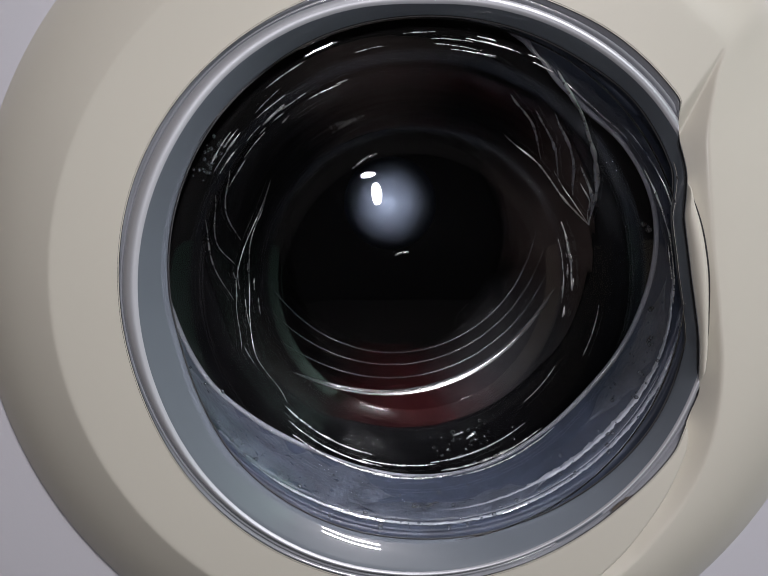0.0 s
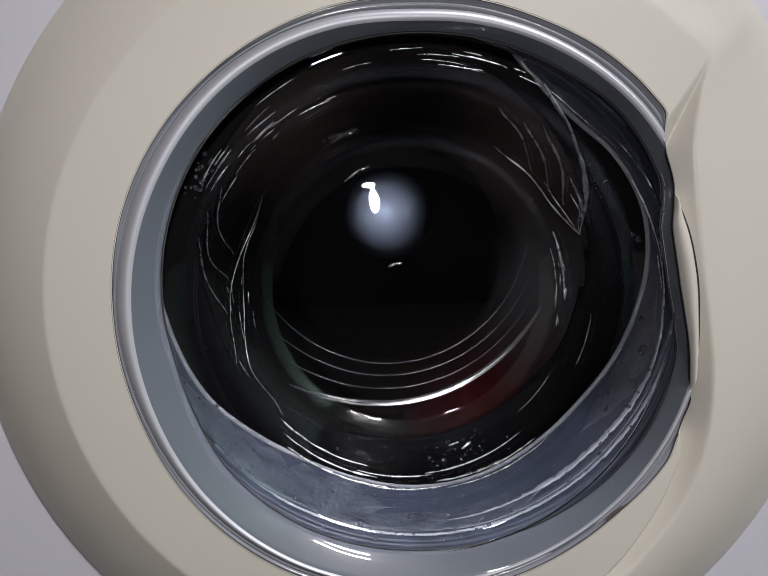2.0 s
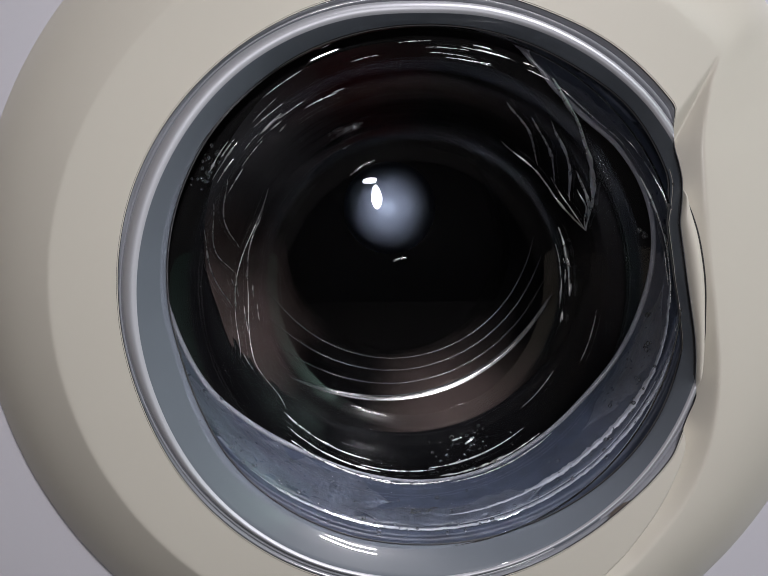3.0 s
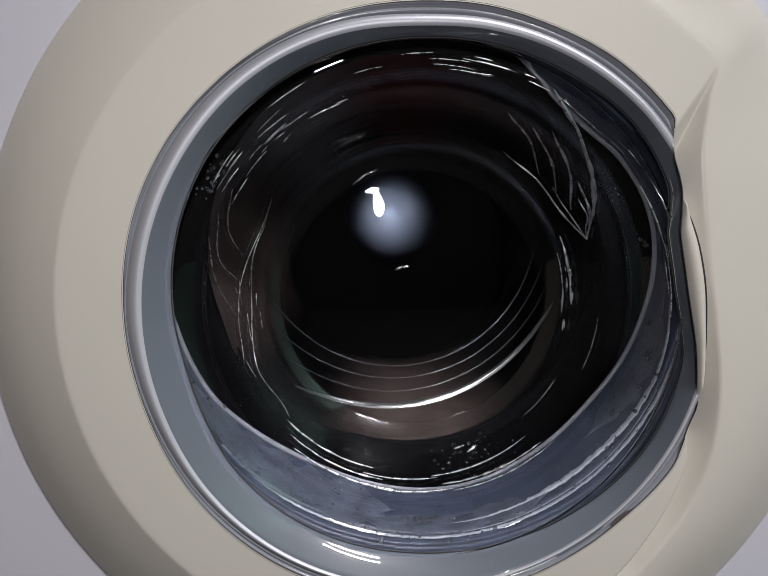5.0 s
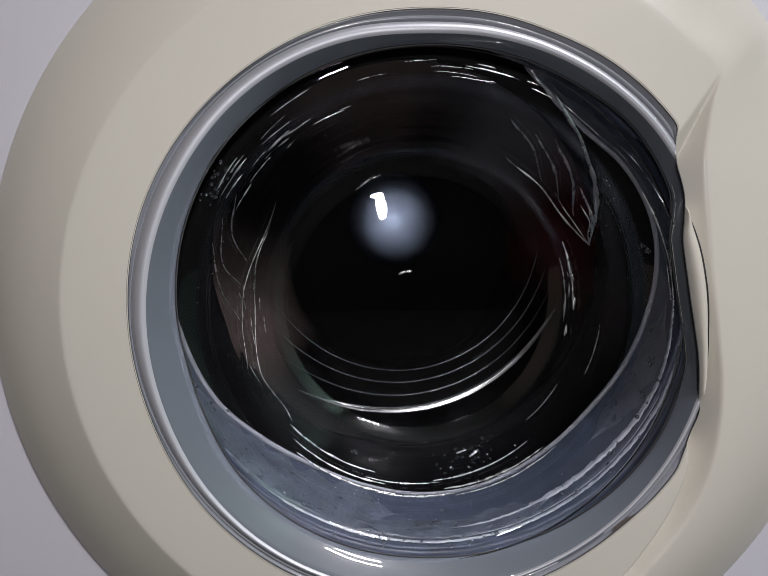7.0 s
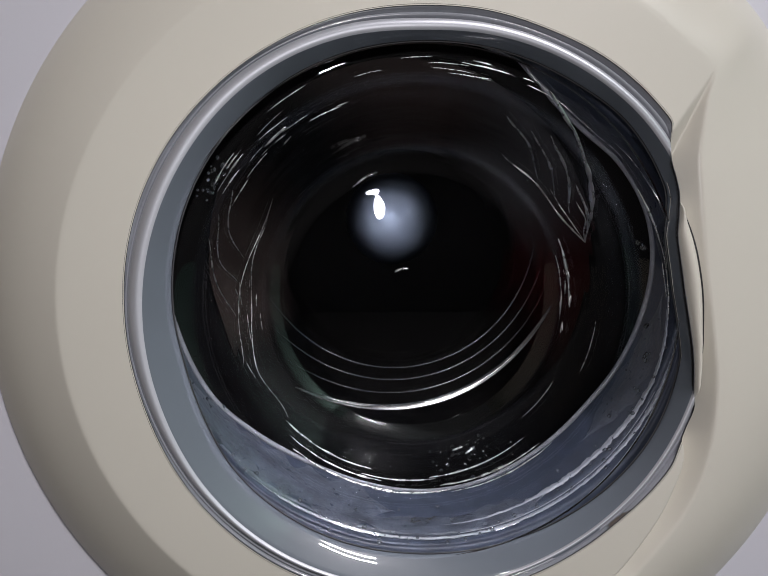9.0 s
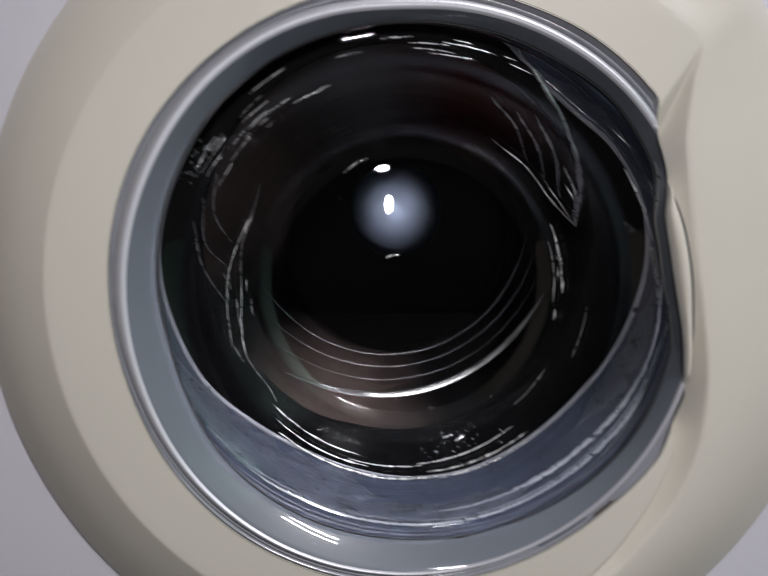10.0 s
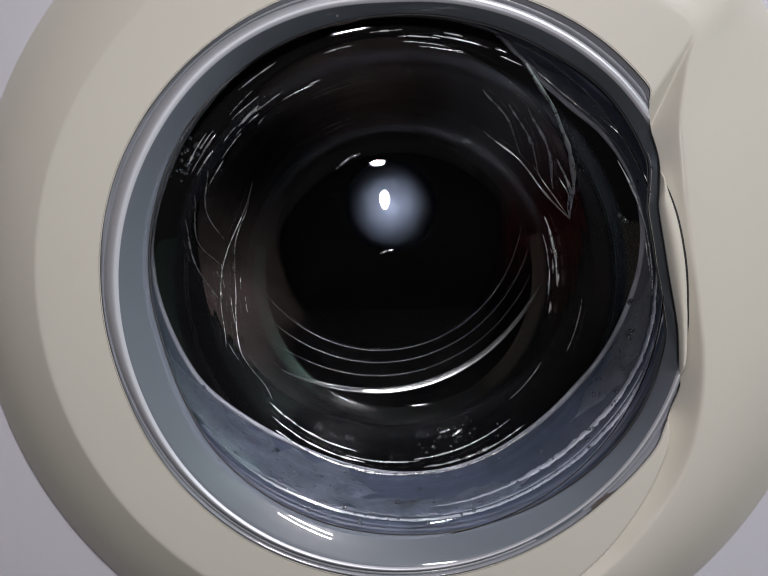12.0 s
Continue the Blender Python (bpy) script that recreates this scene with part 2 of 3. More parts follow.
def washing_machine():
    wm = new("washing_machine")
    wm.location = (0, 0, 0)
    tagged(wm, "white front-loading washing machine with a round cream door surround", "washing machine")
    # white cabinet front with a round hole, and its sides
    def front(a, s):
        c, q = math.cos(radians(a)), math.sin(radians(a))
        k = min(0.305 / max(1e-6, abs(c)), (0.312 if q > 0 else 0.538) / max(1e-6, abs(q)))
        r = 0.27 + (k - 0.27) * s
        return (CX + r * c, 0.036, CZ + r * q)
    part("front_panel", polar_sheet(front, 192, 6), M_WHITE, wm)
    x0, x1 = CX - 0.305, CX + 0.305
    part("side_panel", box(x0, x0 + 0.012, 0.037, 0.6, 0.0, 0.85, 0.002), M_WHITE, wm)
    part("side_panel", box(x1 - 0.012, x1, 0.037, 0.6, 0.0, 0.85, 0.002), M_WHITE, wm)
    part("top_panel", box(x0, x1, 0.036, 0.6, 0.851, 0.875, 0.004), M_WHITE, wm)
    part("back_panel", box(x0 + 0.013, x1 - 0.013, 0.585, 0.598, 0.0, 0.85, 0.002), M_WHITE, wm)
    # cream surround with the finger scoop beside the handle
    steps = 110
    def ring(a, s):
        r0 = bezel_outer(a) - 0.0004
        if round(s * steps) == steps:
            return on_door(0.2925, a, 0.052)
        r = r0 + (0.291 - r0) * s * steps / (steps - 1)
        return on_door(r, a, surround_y(r, a) + 0.004 * smooth01((r - 0.286) / 0.005))
    part("door_surround", polar_sheet(ring, 1440, steps), M_CREAM, wm, "cream plastic ring with a finger scoop")
    return wm


wm = washing_machine()


FRONT = [(0.1640, 0.0110), (0.1560, 0.0130), (0.1480, 0.0200), (0.1400, 0.0320), (0.1330, 0.0480), (0.1275, 0.0650), (0.1225, 0.0820),
         (0.1170, 0.0950), (0.1080, 0.1035), (0.1030, 0.1057), (0.0970, 0.1071), (0.0900, 0.1078), (0.0800, 0.1080), (0.0500, 0.1080), (0.0, 0.1080)]


def bowl_y(r):
    for (r0, y0), (r1, y1) in zip(FRONT, FRONT[1:]):
        if r1 <= r <= r0:
            return y0 + (y1 - y0) * (r0 - r) / (r0 - r1)
    return FRONT[0][1]


def tube(path, radius, sides=7, closed=False, taper=True):
    """A tube of that radius along a list of points; it thins out at open ends."""
    bm = bmesh.new()
    n, rings = len(path), []
    for i, p in enumerate(path):
        q0, q1 = path[(i - 1) % n if closed else max(i - 1, 0)], path[(i + 1) % n if closed else min(i + 1, n - 1)]
        d = (Vector(q1) - Vector(q0)).normalized()
        u = d.cross(Vector((0, 1, 0))).normalized()
        v = d.cross(u)
        k = 1.0 if closed or not taper else 0.15 + 0.85 * math.sin(math.pi * min(max(i / (n - 1), 0.0), 1.0)) ** 0.5
        w = radius(i / n) if callable(radius) else radius
        rings.append([bm.verts.new(Vector(p) + (u * math.cos(2 * math.pi * s / sides) + v * math.sin(2 * math.pi * s / sides)) * w * k) for s in range(sides)])
    for i in range(n if closed else n - 1):
        a, b = rings[i], rings[(i + 1) % n]
        for s in range(sides):
            bm.faces.new((a[s], a[(s + 1) % sides], b[(s + 1) % sides], b[s]))
    return bm


def curve_points(points, n=60):
    """A smooth line through points given as (angle, radius) on the bowl's face."""
    ps = [Vector((r * math.cos(radians(a)), r * math.sin(radians(a)))) for a, r in points]
    ps = [ps[0] * 2 - ps[1]] + ps + [ps[-1] * 2 - ps[-2]]
    out, spans = [], len(ps) - 3
    for i in range(n + 1):
        x = min(i / n * spans, spans - 1e-6)
        k = int(x)
        t = x - k
        p0, p1, p2, p3 = ps[k:k + 4]
        p = 0.5 * (2 * p1 + (p2 - p0) * t + (2 * p0 - 5 * p1 + 4 * p2 - p3) * t * t + (3 * p1 - p0 - 3 * p2 + p3) * t ** 3)
        out.append(p)
    return [(CX + p.x, bowl_y(p.length) - 0.0003, CZ + p.y) for p in out]


def arc_points(a, b, c, n=80):
    """A circle's arc through three points given as (angle, radius) on the bowl's face."""
    (ax, ay), (bx, by), (cx, cy) = [(r * math.cos(radians(t)), r * math.sin(radians(t))) for t, r in (a, b, c)]
    d = 2 * (ax * (by - cy) + bx * (cy - ay) + cx * (ay - by))
    ux = ((ax * ax + ay * ay) * (by - cy) + (bx * bx + by * by) * (cy - ay) + (cx * cx + cy * cy) * (ay - by)) / d
    uy = ((ax * ax + ay * ay) * (cx - bx) + (bx * bx + by * by) * (ax - cx) + (cx * cx + cy * cy) * (bx - ax)) / d
    rr = math.hypot(ax - ux, ay - uy)
    t0, t1 = math.atan2(ay - uy, ax - ux), math.atan2(cy - uy, cx - ux)
    while t1 < t0:
        t1 += 2 * math.pi
    out = []
    for i in range(n + 1):
        t = t0 + (t1 - t0) * i / n
        x, y = ux + rr * math.cos(t), uy + rr * math.sin(t)
        out.append((CX + x, bowl_y(math.hypot(x, y)) - 0.0003, CZ + y))
    return out


SEAM = [(180, 0.1585), (155, 0.1626), (142, 0.1644), (128, 0.1652), (116, 0.1662), (91, 0.1664), (68, 0.1686), (57, 0.1700), (42, 0.1735), (22, 0.1710),
        (-1, 0.1700), (-12, 0.1715), (-28, 0.1738), (-41, 0.1724), (-57, 0.1689), (-75, 0.1652), (-92, 0.1631), (-109, 0.1629), (-127, 0.1621), (-141, 0.1606),
        (-154, 0.1575), (-168, 0.1563), (-180, 0.1585)]
CREST = [(180, 0.1778), (150, 0.1772), (132, 0.1775), (120, 0.1768), (106, 0.1748), (91, 0.1722), (78, 0.1736), (63, 0.1757), (51, 0.1775), (40, 0.1788),
         (0, 0.1790), (-30, 0.1790), (-60, 0.1785), (-90, 0.1795), (-117, 0.1800), (-140, 0.1790), (-160, 0.1774), (-180, 0.1778)]
INWARD = [(180, 0.0058), (145, 0.0054), (112, 0.0045), (90, 0.0042), (60, 0.0036), (38, 0.0034), (0, 0.0030), (-40, 0.0018), (-90, 0.0018), (-125, 0.0024), (-155, 0.0042), (-180, 0.0058)]


def door():
    d = new("door_1")
    d.location = (0, 0, 0)
    tagged(d, "round washing machine door with clear glass bowl in a smoky grey ring", "door", kind="structure")
    # the ring's section: s runs 0..1 over the smoky cone, 1..2 over the bright trim, 2..3 over the clear rim
    prof = [(0.0, 0.0150), (0.03, 0.0136), (0.10, 0.0124), (0.55, 0.0070), (0.85, 0.0034), (0.94, 0.0024), (1.0, 0.0019),
            (1.2, 0.0009), (1.4, 0.0004), (1.6, 0.0004), (1.8, 0.0009), (2.0, 0.0019),
            (2.02, 0.0044), (2.14, 0.0044), (2.18, 0.0025), (2.40, 0.0021), (2.50, 0.0022), (2.53, 0.0036), (2.62, 0.0036), (2.66, 0.0024), (2.85, 0.0017), (2.95, 0.0012), (3.0, 0.0014)]
    def ring_of(points):
        def ring(a, s):
            u, y = points[round(s * (len(points) - 1))]
            cut, mid = bezel_outer(a), table(CREST, a)
            edges = (table(SEAM, a), mid - table(INWARD, a), mid + 0.55 * min(0.006, table(INWARD, a)), max(cut, mid + 0.0060))
            k = min(int(u), 2)
            r = edges[k] + (edges[k + 1] - edges[k]) * (u - k)
            return on_door(min(r, cut - 0.0002), a, y)
        return polar_sheet(ring, 540, len(points) - 1)
    part("bezel", ring_of(prof[:7]), M_BEZEL, d, "smoky blue-grey glossy plastic ring")
    part("chrome_trim", ring_of(prof[6:12]), M_TRIM, d, "bright silvery trim ring")
    part("rim", ring_of(prof[11:]), M_RIM, d, "clear dark plastic rim")
    def inner(a, s):
        return on_door(min(table(SEAM, a), bezel_outer(a) - 0.0003) - 0.0012 + 0.0012 * s, a, 0.0152 - 0.0006 * math.sin(math.pi * s))
    part("inner_seam", polar_sheet(inner, 360, 2), M_SEAM, d)
    def tab(a, s):
        e = smooth01(min(a + 63, -50 - a) / 1.0)
        ro = bezel_outer(a)
        return on_door(ro - 0.0075 + 0.0065 * s, a, 0.0058 - 0.0040 * e * math.sin(math.pi * min(1, max(0, s))) ** 0.3)
    part("clip_tab", polar_sheet(tab, 40, 8, -63, -50), M_BEZEL, d, "small clear plastic clip on the rim")
    def stain(a, s):
        ro = bezel_outer(a)
        w = 0.6 + 0.8 * noise.noise(Vector((a * 0.8, s * 2.0, 3.3)))
        return on_door(ro - 0.0006 - 0.0032 * s * w * smooth01(min(a + 50, -43.5 - a) / 2.0), a, 0.0009)
    part("rust_stain", polar_sheet(stain, 40, 6, -50, -43.5), M_RUST, d, "brown rusty stain on the rim")
    def seam(a, s):
        ro = bezel_outer(a)
        r = ro - 0.0003 + 0.0006 * s
        return on_door(r, a, surround_y(ro, a) - 0.0002 if s > 0.5 else 0.0010)
    part("seam", polar_sheet(seam, 360, 1), M_SEAM, d)
    def flap(a, s):
        r0, r1 = bezel_outer(a) + 0.0006, table(FLAP, a) - 0.0004
        r = r0 + max(0.0, r1 - r0) * s
        h = math.sin(math.pi * s)
        e = smooth01(min((25.2 - a) / 3.0, (a + 19.1) / 4.0))
        return on_door(r, a, 0.004 * (1 - s) + (min(surround_y(r1 + 0.001, a), 0.006) - 0.0004) * s - 0.0055 * h ** 0.6 * e)
    part("door_handle", polar_sheet(flap, 90, 14, -19.1, 25.2), M_CREAM, d, "slim cream plastic pull handle")
    def flap_gap(a, s):
        r1 = table(FLAP, a)
        r = r1 - 0.0016 + 0.0026 * s
        return on_door(r, a, min(surround_y(r1 + 0.001, a), surround_y(r, a)) - 0.0004 + 0.001 * (1 - s))
    part("handle_gap", polar_sheet(flap_gap, 90, 4, -19.3, 25.4), M_SEAM, d)
    front = FRONT
    smooth = []
    for k in range(len(front) - 1):
        p0, p1, p2, p3 = [Vector(front[min(max(q, 0), len(front) - 1)]) for q in (k - 1, k, k + 1, k + 2)]
        for q in range(8):
            t = q / 8
            smooth.append(0.5 * (2 * p1 + (p2 - p0) * t + (2 * p0 - 5 * p1 + 4 * p2 - p3) * t * t + (3 * p1 - p0 - 3 * p2 + p3) * t ** 3))
    smooth.append(Vector(front[-1]))
    fine, back = [], []
    for k, p in enumerate(smooth):
        way = (smooth[min(k + 1, len(smooth) - 1)] - smooth[max(k - 1, 0)]).normalized()
        h = sum(amp * math.exp(-((p.x - rc) / w) ** 2) for rc, w, amp in ((0.1318, 0.0014, 0.00025), (0.1290, 0.0012, 0.00025), (0.1262, 0.0012, 0.0002), (0.1195, 0.0018, 0.0002)))
        fine.append((max(0.0, p.x - h * way.y), p.y + h * way.x))
        back.append((max(0.0, p.x + 0.0042 * way.y), p.y - 0.0042 * way.x))
    fine[-1], back[-1] = (0.0, fine[-1][1]), (0.0, back[-1][1])
    profile = fine + back[::-1]
    g = part("glass_bowl", lathe(profile, CX, CZ, 160, True), M_GLASS, d, "clear wet glass bowl")
    g.visible_shadow = False
    # ripples moulded into the glass
    ribs = [(arc_points((-142.9, 0.1175), (-100.9, 0.0941), (-4.3, 0.1106)), 0.0024), (arc_points((-158.6, 0.1165), (-105.3, 0.0829), (1.7, 0.1051)), 0.0005),
            (arc_points((-169.9, 0.1150), (-107.5, 0.0724), (12.5, 0.105)), 0.0005), (arc_points((179.8, 0.1130), (-110.3, 0.0629), (21.6, 0.1036)), 0.0005)]
    for path, radius in ribs:
        r = part("moulded_ripple", tube(path, radius), M_EDGE if radius > 0.0005 else M_RIPPLE, d)
        r.visible_shadow = False
    # silver tubes painted in as glints along the wall of the bowl
    glints = [([(66, 0.138), (55.6, 0.1325), (45.3, 0.1254)], 0.0010), ([(58.1, 0.1376), (47, 0.132), (37.5, 0.1262)], 0.0010),
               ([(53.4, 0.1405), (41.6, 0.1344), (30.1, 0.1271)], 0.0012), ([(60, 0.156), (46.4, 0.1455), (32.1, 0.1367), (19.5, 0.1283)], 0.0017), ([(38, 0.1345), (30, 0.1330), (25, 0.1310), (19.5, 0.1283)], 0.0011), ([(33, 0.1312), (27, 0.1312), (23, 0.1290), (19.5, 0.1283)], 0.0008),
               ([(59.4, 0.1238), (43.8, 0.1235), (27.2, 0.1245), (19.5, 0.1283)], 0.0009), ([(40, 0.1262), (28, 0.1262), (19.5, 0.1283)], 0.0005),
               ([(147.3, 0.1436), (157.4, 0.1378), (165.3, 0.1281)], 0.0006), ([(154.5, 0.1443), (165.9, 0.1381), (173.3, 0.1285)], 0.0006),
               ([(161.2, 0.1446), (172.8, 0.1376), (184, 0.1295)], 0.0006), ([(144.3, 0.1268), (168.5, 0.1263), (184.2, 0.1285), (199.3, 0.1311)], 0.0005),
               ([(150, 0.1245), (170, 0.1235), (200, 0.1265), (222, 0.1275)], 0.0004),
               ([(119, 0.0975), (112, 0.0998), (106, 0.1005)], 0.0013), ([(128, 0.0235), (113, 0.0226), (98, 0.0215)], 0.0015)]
    # shorter glints in bands: first and last angle, smallest and largest radius, count, length in degrees, thickness
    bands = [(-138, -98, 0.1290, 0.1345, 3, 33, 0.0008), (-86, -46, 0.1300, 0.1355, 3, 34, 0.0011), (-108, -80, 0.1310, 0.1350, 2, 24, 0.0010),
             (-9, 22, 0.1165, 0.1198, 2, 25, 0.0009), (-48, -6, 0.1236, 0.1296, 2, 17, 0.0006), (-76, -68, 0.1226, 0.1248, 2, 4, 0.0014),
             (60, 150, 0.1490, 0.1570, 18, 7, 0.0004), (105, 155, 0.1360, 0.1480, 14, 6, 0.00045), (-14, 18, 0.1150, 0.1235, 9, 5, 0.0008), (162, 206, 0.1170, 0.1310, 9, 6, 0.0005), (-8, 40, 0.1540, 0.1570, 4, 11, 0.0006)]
    glint_rng = random.Random(5)
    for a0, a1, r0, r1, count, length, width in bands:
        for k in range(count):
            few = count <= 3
            a = a0 + (a1 - a0 - length) * (k / (count - 1) if few else glint_rng.random())
            r = r0 + (r1 - r0) * (k / (count - 1) if few else glint_rng.random())
            span, drift = length * (1.0 if few else glint_rng.uniform(0.35, 1.6)), glint_rng.uniform(-0.0012, 0.0004)
            glints.append(([(a + span * q / 6, r + drift * q / 6) for q in range(7)], width * glint_rng.uniform(0.5, 1.2)))
    for points, radius in glints:
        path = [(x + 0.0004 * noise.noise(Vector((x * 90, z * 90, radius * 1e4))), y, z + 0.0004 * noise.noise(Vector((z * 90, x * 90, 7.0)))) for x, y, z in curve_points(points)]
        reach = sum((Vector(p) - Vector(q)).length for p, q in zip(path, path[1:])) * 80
        r = part("silver_glint", tube(path, lambda k: radius * (0.6 + 1.2 * abs(noise.noise(Vector((k * reach, radius * 2e4, path[0][0] * 300)))))), M_GLINT, d, "thin silver line painted in as a glint on the glass")
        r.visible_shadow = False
    return d


door_1 = door()

MOUTH = [(180, 0.1838), (165, 0.1885), (90, 0.192), (67, 0.190), (61, 0.183), (55, 0.1767), (44.5, 0.1760), (34.5, 0.1817), (23.7, 0.1849), (15.4, 0.1845), (5, 0.1802), (-6, 0.1734),
         (-18, 0.1663), (-33, 0.1583), (-52, 0.1542), (-71, 0.1540), (-88, 0.1525), (-106, 0.1503), (-121, 0.1521), (-140, 0.1612), (-153, 0.1711), (-161, 0.1749), (-168, 0.1778), (-175, 0.1812), (-180, 0.1838)]

CONTACT = [(62, 0.95), (40, 0.90), (20, 0.82), (8, 0.72), (-3, 0.62), (-13, 0.55), (-27, 0.55), (-41, 0.57), (-85, 0.58)]


def gasket():
    prof = [(0.0, 0.0), (0.10, 0.003), (0.18, 0.007), (0.24, 0.0105), (0.27, 0.0100), (0.33, 0.0125), (0.40, 0.0160), (0.44, 0.0178), (0.47, 0.0172), (0.52, 0.0220),
            (0.58, 0.0270), (0.70, 0.038), (0.85, 0.052), (0.94, 0.059), (0.985, 0.0635), (1.0, 0.066)]
    def start(a):
        return table(SEAM, a) + 0.006
    def sheet(a, s):
        x = s * (len(prof) + 2)
        j = round(x)
        m = table(MOUTH, a)
        if j < len(prof):
            u, y = prof[j]
            return on_door(start(a) + (m - start(a)) * u, a, 0.016 + y)
        return on_door(m + (0.002, 0.012, 0.05)[j - len(prof)], a, (0.086, 0.092, 0.098)[j - len(prof)])
    g = new("door_gasket")
    tagged(g, "wet grey rubber door seal round the drum mouth", "seal")
    part("bellows", polar_sheet(sheet, 300, len(prof) + 2), M_RUBBER, g)
    # lip coloured paler than the bellows to draw its bright wet edge
    part("lip", tube([on_door(table(MOUTH, a) - 0.0012, a, 0.0800) for a in range(-180, 180, 2)], 0.0019, 8, True), M_LIP, g, "thin rubber lip, paler for its wet highlight")

    def depth(u):
        for (u0, y0), (u1, y1) in zip(prof, prof[1:]):
            if u0 <= u <= u1:
                return 0.016 + y0 + (y1 - y0) * (u - u0) / (u1 - u0)
        return 0.082

    # ragged suds bands where the glass touches the rubber, plus painted glint lines
    for u0, u1, a0, a1, seed, mat, words in (
            (0.376, 0.418, -135, -1, 3.1, M_FILM, "ragged pale wet suds line"), (-0.024, 0.024, -85, 8, 8.7, M_FILM, "ragged pale wet suds line"),
            (0.455, 0.465, -80, -20, 7.3, M_FILM, "ragged pale wet suds line"), (0.50, 0.93, -165, -96, 5.5, M_HAZE, "mottled hazy film of suds"),
            (0.45, 0.66, -108, -55, 4.4, M_HAZE, "mottled hazy film of suds"), (0.62, 0.90, -40, 2, 9.4, M_HAZE, "mottled hazy film of suds"),
            (0.66, 0.95, 6, 60, 1.7, M_HAZE, "mottled hazy film of suds"),
            # these two are highlights on the wet rubber, drawn as silver metal
            (-0.020, 0.020, 2, 61, 2.2, M_GLINT, "thin silver line painted in as a glint on the seal"), (-0.155, -0.13, -8, 40, 6.4, M_GLINT, "thin silver line painted in as a glint on the seal")):
        def band(a, s):
            w = noise.noise(Vector((a * 0.35, seed, 0.0))) * 0.5 + noise.noise(Vector((a * 1.3, seed, 2.0))) * 0.35 + noise.noise(Vector((a * 2.6, seed, 4.0))) * 0.25
            rag = 1.0 if mat == M_FILM else 0.25
            jag = 0.6 * noise.noise(Vector((a * 0.9 * rag, seed, s * 3 + 5))) + 0.25 * rag * noise.noise(Vector((a * 2.2, seed, s * 2 + 9)))
            mid, half = (u0 + u1) / 2 + (table(CONTACT, a) if u0 < 0 else 0.0) + 0.012 * w * rag, (u1 - u0) / 2 * (1 + jag) * smooth01(min(a - a0, a1 - a) / 12)
            u = mid + half * (2 * s - 1)
            m = table(MOUTH, a)
            return on_door(start(a) + (m - start(a)) * u - 0.0007 - 0.0006 * math.sin(math.pi * s), a, depth(u) - (0.0003 if mat == M_HAZE else 0.0008) - min(0.0009, (u1 - u0) * 0.02) * math.sin(math.pi * s))
        part("suds_glint_band", polar_sheet(band, 700, 8, a0, a1), mat, g, words)
    bubbles = bmesh.new()
    for k in range(150):
        a = random.uniform(-84, 4)
        u = random.choice((0.40, table(CONTACT, a), table(CONTACT, a))) + random.uniform(-0.035, 0.035)
        p = on_door(start(a) + (table(MOUTH, a) - start(a)) * u - 0.0008, a, depth(u) - 0.0010)
        bmesh.ops.create_icosphere(bubbles, subdivisions=2, radius=random.choice((0.0004, 0.0006, 0.0009)), matrix=Matrix.Translation(p))
    ob = mesh_object("suds_bubbles", bubbles, M_WATER)
    ob.visible_shadow = False
    tagged(ob, "small clear suds bubbles along the rubber seal", "bubbles", kind="stuff")
    flecks = bmesh.new()
    for k in range(16):
        a, u = random.choice((-90.5, -86.5)) + random.uniform(-1.2, 1.2), random.uniform(0.60, 0.68)
        p = on_door(start(a) + (table(MOUTH, a) - start(a)) * u, a, depth(u) - 0.0010)
        bmesh.ops.create_icosphere(flecks, subdivisions=2, radius=1, matrix=Matrix.Translation(p) @ Matrix.Diagonal((0.0028 * random.uniform(0.4, 1.2), 0.0009, 0.0015 * random.uniform(0.5, 1.3), 1)))
    ob = mesh_object("lint", flecks, M_LINT)
    tagged(ob, "dark wet lint flecks on the rubber seal", "lint", kind="stuff")


gasket()


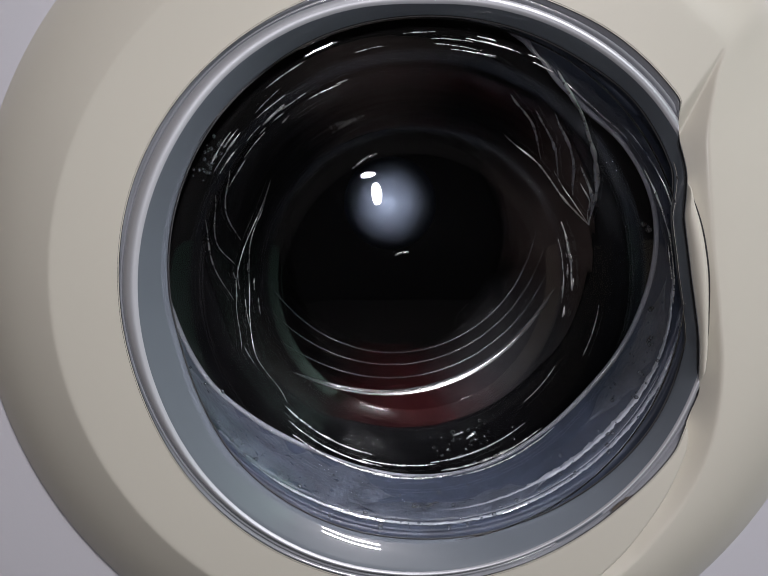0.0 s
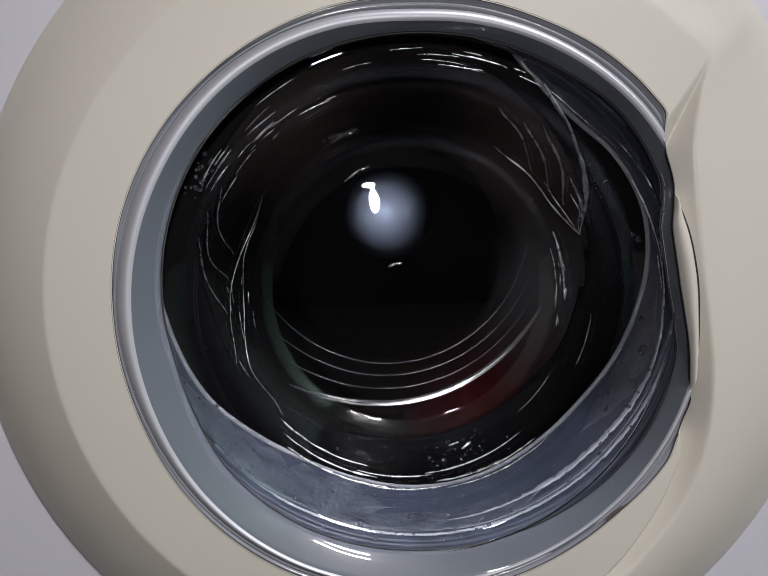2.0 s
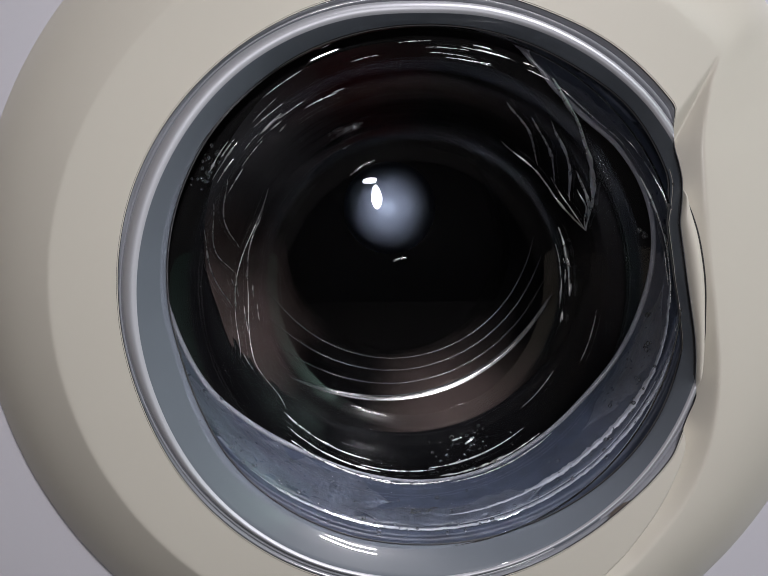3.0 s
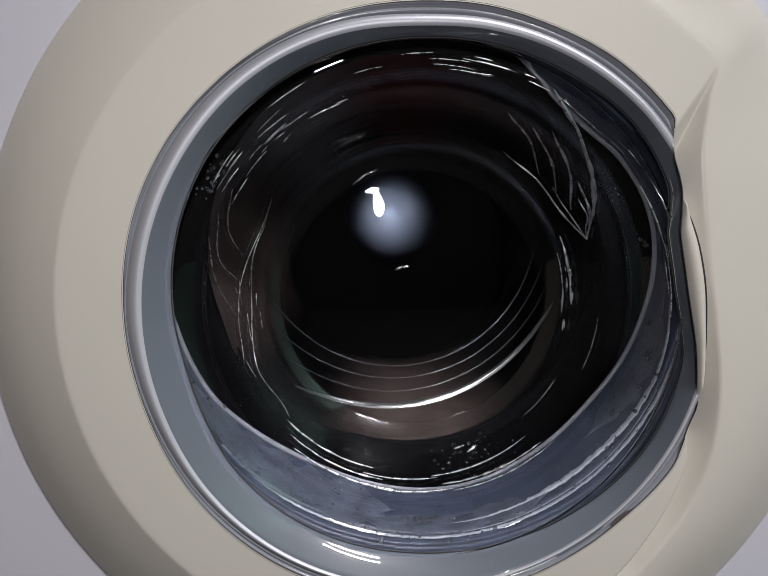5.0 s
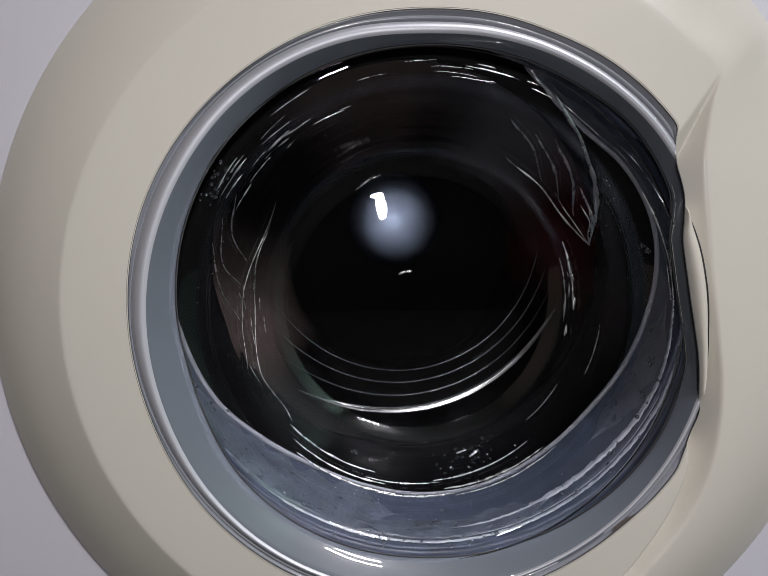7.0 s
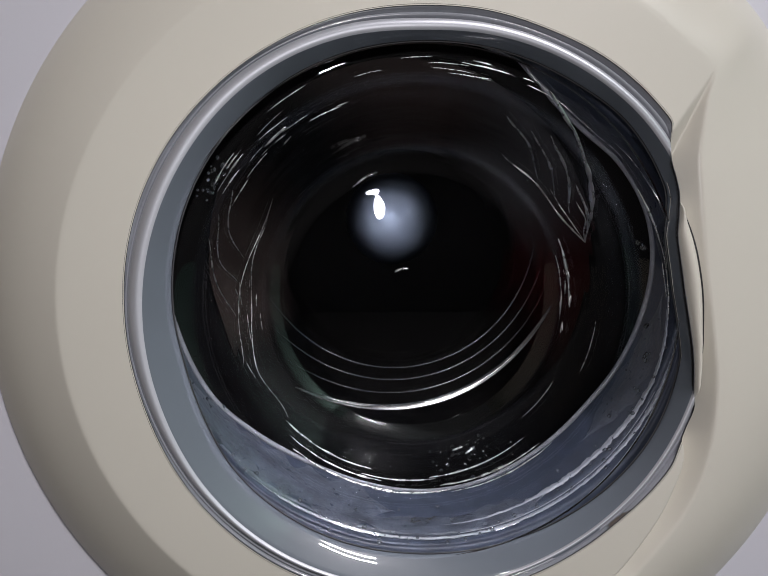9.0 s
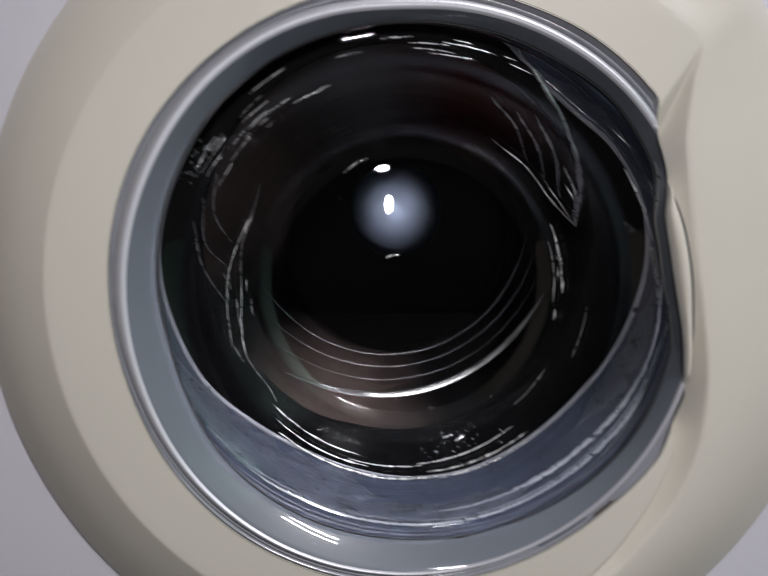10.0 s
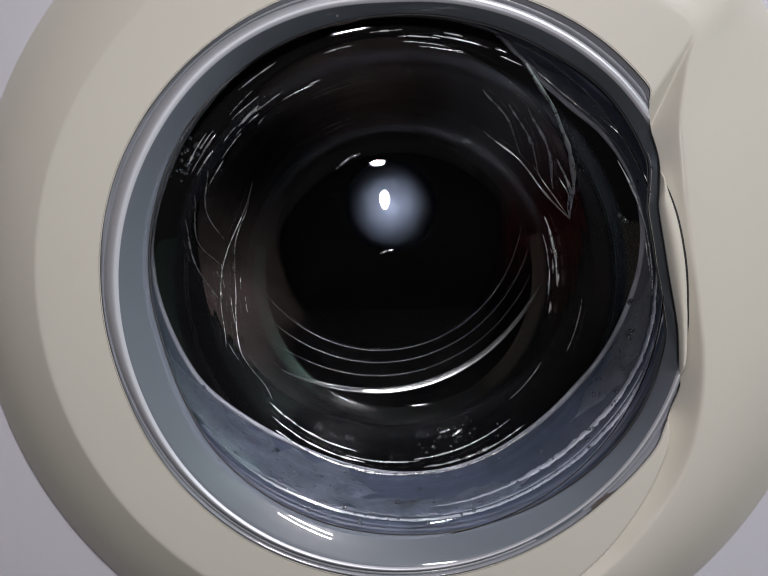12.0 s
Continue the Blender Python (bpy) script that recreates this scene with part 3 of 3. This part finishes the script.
def droplets():
    bm = bmesh.new()
    spots = []
    for k in range(150):
        a, r = random.uniform(-165, -8), random.choice((random.uniform(0.139, 0.1625), random.uniform(0.150, 0.156)))
        spots.append((a, r, random.choice((0.0004, 0.0005, 0.0006, 0.0009, 0.0013))))
    for k in range(16):
        spots.append((random.uniform(78, 135), random.uniform(0.035, 0.092), random.uniform(0.0002, 0.00045)))
    for k in range(26):
        spots.append((random.uniform(-85, -62), random.uniform(0.120, 0.134), random.uniform(0.0005, 0.0017)))
    for k in range(30):
        spots.append((random.uniform(143, 152) + random.uniform(-1, 1), random.uniform(0.151, 0.159), random.uniform(0.0004, 0.0013)))
    for a, r in ((17.5, 0.147), (16.5, 0.1485), (-4, 0.1475), (-12, 0.150)):
        for k in range(3):
            spots.append((a + random.uniform(-1, 1), r + random.uniform(-0.001, 0.001), random.uniform(0.0008, 0.0018)))
    for a, r, q in spots:
        p = on_door(r, a, bowl_y(r) - 0.0002)
        bmesh.ops.create_icosphere(bm, subdivisions=2, radius=q, matrix=Matrix.Translation(p) @ Matrix.Diagonal((random.uniform(0.8, 1.3), 0.7, random.uniform(0.8, 1.4), 1)))
    ob = mesh_object("water_droplets", bm, M_WATER)
    ob.visible_shadow = False
    tagged(ob, "small clear water droplets clinging to the door glass", "droplets", kind="stuff")
    # water specks in silver metal, so their glint is in the material
    specks = bmesh.new()
    for k in range(20):
        x, z = random.gauss(-0.027, 0.010), random.gauss(0.050, 0.010)
        p = (CX + x, bowl_y(math.hypot(x, z)) - 0.0002, CZ + z)
        bmesh.ops.create_icosphere(specks, subdivisions=1, radius=random.choice((0.00022, 0.0003, 0.0004)), matrix=Matrix.Translation(p))
    for k in range(20):
        a, r = random.uniform(-84, -52), random.uniform(0.1215, 0.1345)
        p = on_door(r, a, bowl_y(r) - 0.0002)
        bmesh.ops.create_icosphere(specks, subdivisions=1, radius=random.choice((0.0003, 0.0004, 0.0007)), matrix=Matrix.Translation(p))
    ob = mesh_object("water_specks", specks, M_GLINT)
    ob.visible_shadow = False
    tagged(ob, "tiny water specks on the door glass, silver for their glint", "droplets", kind="stuff")


droplets()


# ---------------------------------------------------------------- drum and laundry, which spin
def local_ring(profile, n=96, closed=False):
    return lathe(profile, 0.0, 0.0, n, closed)


def drum():
    d = new("drum")
    d.location = (DX, 0.0, DZ)
    tagged(d, "dark stainless steel washing drum spinning behind the glass", "drum")
    part("shell", local_ring([(0.247, 0.118), (0.25, 0.122), (0.25, 0.35), (0.244, 0.36)]), M_STEEL, d)
    # ring added and coloured black to keep the view past the bowl wall dark
    part("front_ring", local_ring([(0.246, 0.120), (0.20, 0.1165), (0.170, 0.1150), (0.160, 0.1155), (0.156, 0.1175), (0.157, 0.1200), (0.170, 0.1205)]), M_FRONT, d, "front ring of the drum, coloured black for the shaded interior")
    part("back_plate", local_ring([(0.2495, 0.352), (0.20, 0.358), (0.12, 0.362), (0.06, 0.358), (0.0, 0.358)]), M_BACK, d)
    return d


def drum_hub():
    hub = [(0.056, 0.356), (0.0545, 0.3480), (0.051, 0.3435), (0.045, 0.3400), (0.037, 0.3372), (0.027, 0.3350), (0.014, 0.3334), (0.0, 0.3328)]
    ob = mesh_object("drum_hub", local_ring(hub), M_HUB)
    ob.location = (0.0, 0.0, 0.603)
    tagged(ob, "domed satin steel hub at the back of the drum", "hub")


drum_hub()


def garment(label, color, a, width, seed):
    prof = [(0.242, 0.150), (0.225, 0.136), (0.198, 0.126), (0.178, 0.126), (0.164, 0.132), (0.152, 0.148), (0.141, 0.174), (0.131, 0.206),
            (0.122, 0.238), (0.120, 0.255), (0.140, 0.31), (0.165, 0.345), (0.24, 0.349)]
    def fine(v):
        x = v * (len(prof) - 1)
        j = min(int(x), len(prof) - 2)
        k = x - j
        return [p + (q - p) * k for p, q in zip(prof[j], prof[j + 1])]
    def sheet(b, s):
        r, y = fine(s)
        t = (b - a) / (width / 2)
        p = Vector((math.cos(radians(b)) * 3.2, math.sin(radians(b)) * 3.2, s * 4.0 + seed))
        n = noise.noise(p) * 0.020 + noise.noise(p * 2.3) * 0.012 + abs(noise.noise(p * 4.5)) * 0.010
        inner = math.sin(math.pi * s) ** 0.5
        e = 1 - abs(t) ** 6
        r = r - n * inner + (1 - e) * 0.03
        y = max(0.122, y + n * 0.5 * (1 - s) + (1 - e) * 0.008)
        return (r * math.cos(radians(b)), min(y, 0.35), r * math.sin(radians(b)))
    bm = polar_sheet(sheet, 56, 44, a - width / 2, a + width / 2)
    ob = mesh_object("garment", bm, cloth("wet_cloth", color))
    ob.location = (DX, 0.0, DZ)
    tagged(ob, label, "garment", group="laundry in the drum")
    return ob


spinning = [drum()]
for label, color, a, width in (
    ("wet warm grey garment pressed to the drum wall", (0.045, 0.034, 0.031), 100, 50),
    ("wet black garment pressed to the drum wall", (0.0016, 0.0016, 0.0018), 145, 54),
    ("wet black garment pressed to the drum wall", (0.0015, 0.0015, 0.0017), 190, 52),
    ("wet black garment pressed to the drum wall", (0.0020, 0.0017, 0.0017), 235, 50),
    ("wet dark maroon garment pressed to the drum wall", (0.017, 0.002, 0.0025), 275, 46),
    ("wet charcoal garment pressed to the drum wall", (0.048, 0.047, 0.051), 312, 42),
    ("wet brown garment pressed to the drum wall", (0.038, 0.028, 0.026), 368, 56),
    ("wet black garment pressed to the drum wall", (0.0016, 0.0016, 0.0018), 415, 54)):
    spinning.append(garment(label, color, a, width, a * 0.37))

# phase of the drum in degrees at some times; it makes one to two turns from each to the next
PHASES = [(0, 0), (0.5, 175), (1, 200), (1.5, 90), (2, 30), (2.5, 175), (3, 190), (3.5, 60), (4, 300), (4.5, 120), (5, 175), (5.5, 0), (6, 185),
          (6.5, 90), (7, 95), (7.5, 200), (8, 330), (8.5, 140), (9, 80), (9.5, 205), (10, 150), (10.5, -8), (11, 40), (11.5, 190), (12, 92)]


def motions():
    total, marks = 0.0, []
    for t, p in PHASES:
        if marks:
            total += 360.0 + (p - total) % 360.0
        else:
            total = p
        marks.append((t, total))
    rows = []
    for f in range(0, 361):
        t = f / 30.0
        k = min(int(t / 0.5), len(marks) - 2)
        (t0, a0), (t1, a1) = marks[k], marks[k + 1]
        rows.append((t, a0 + (a1 - a0) * (t - t0) / (t1 - t0)))
    for ob in spinning:
        walk(ob, [(t, pose(DX, 0.0, DZ, 0, -a, 0)) for t, a in rows])


motions()
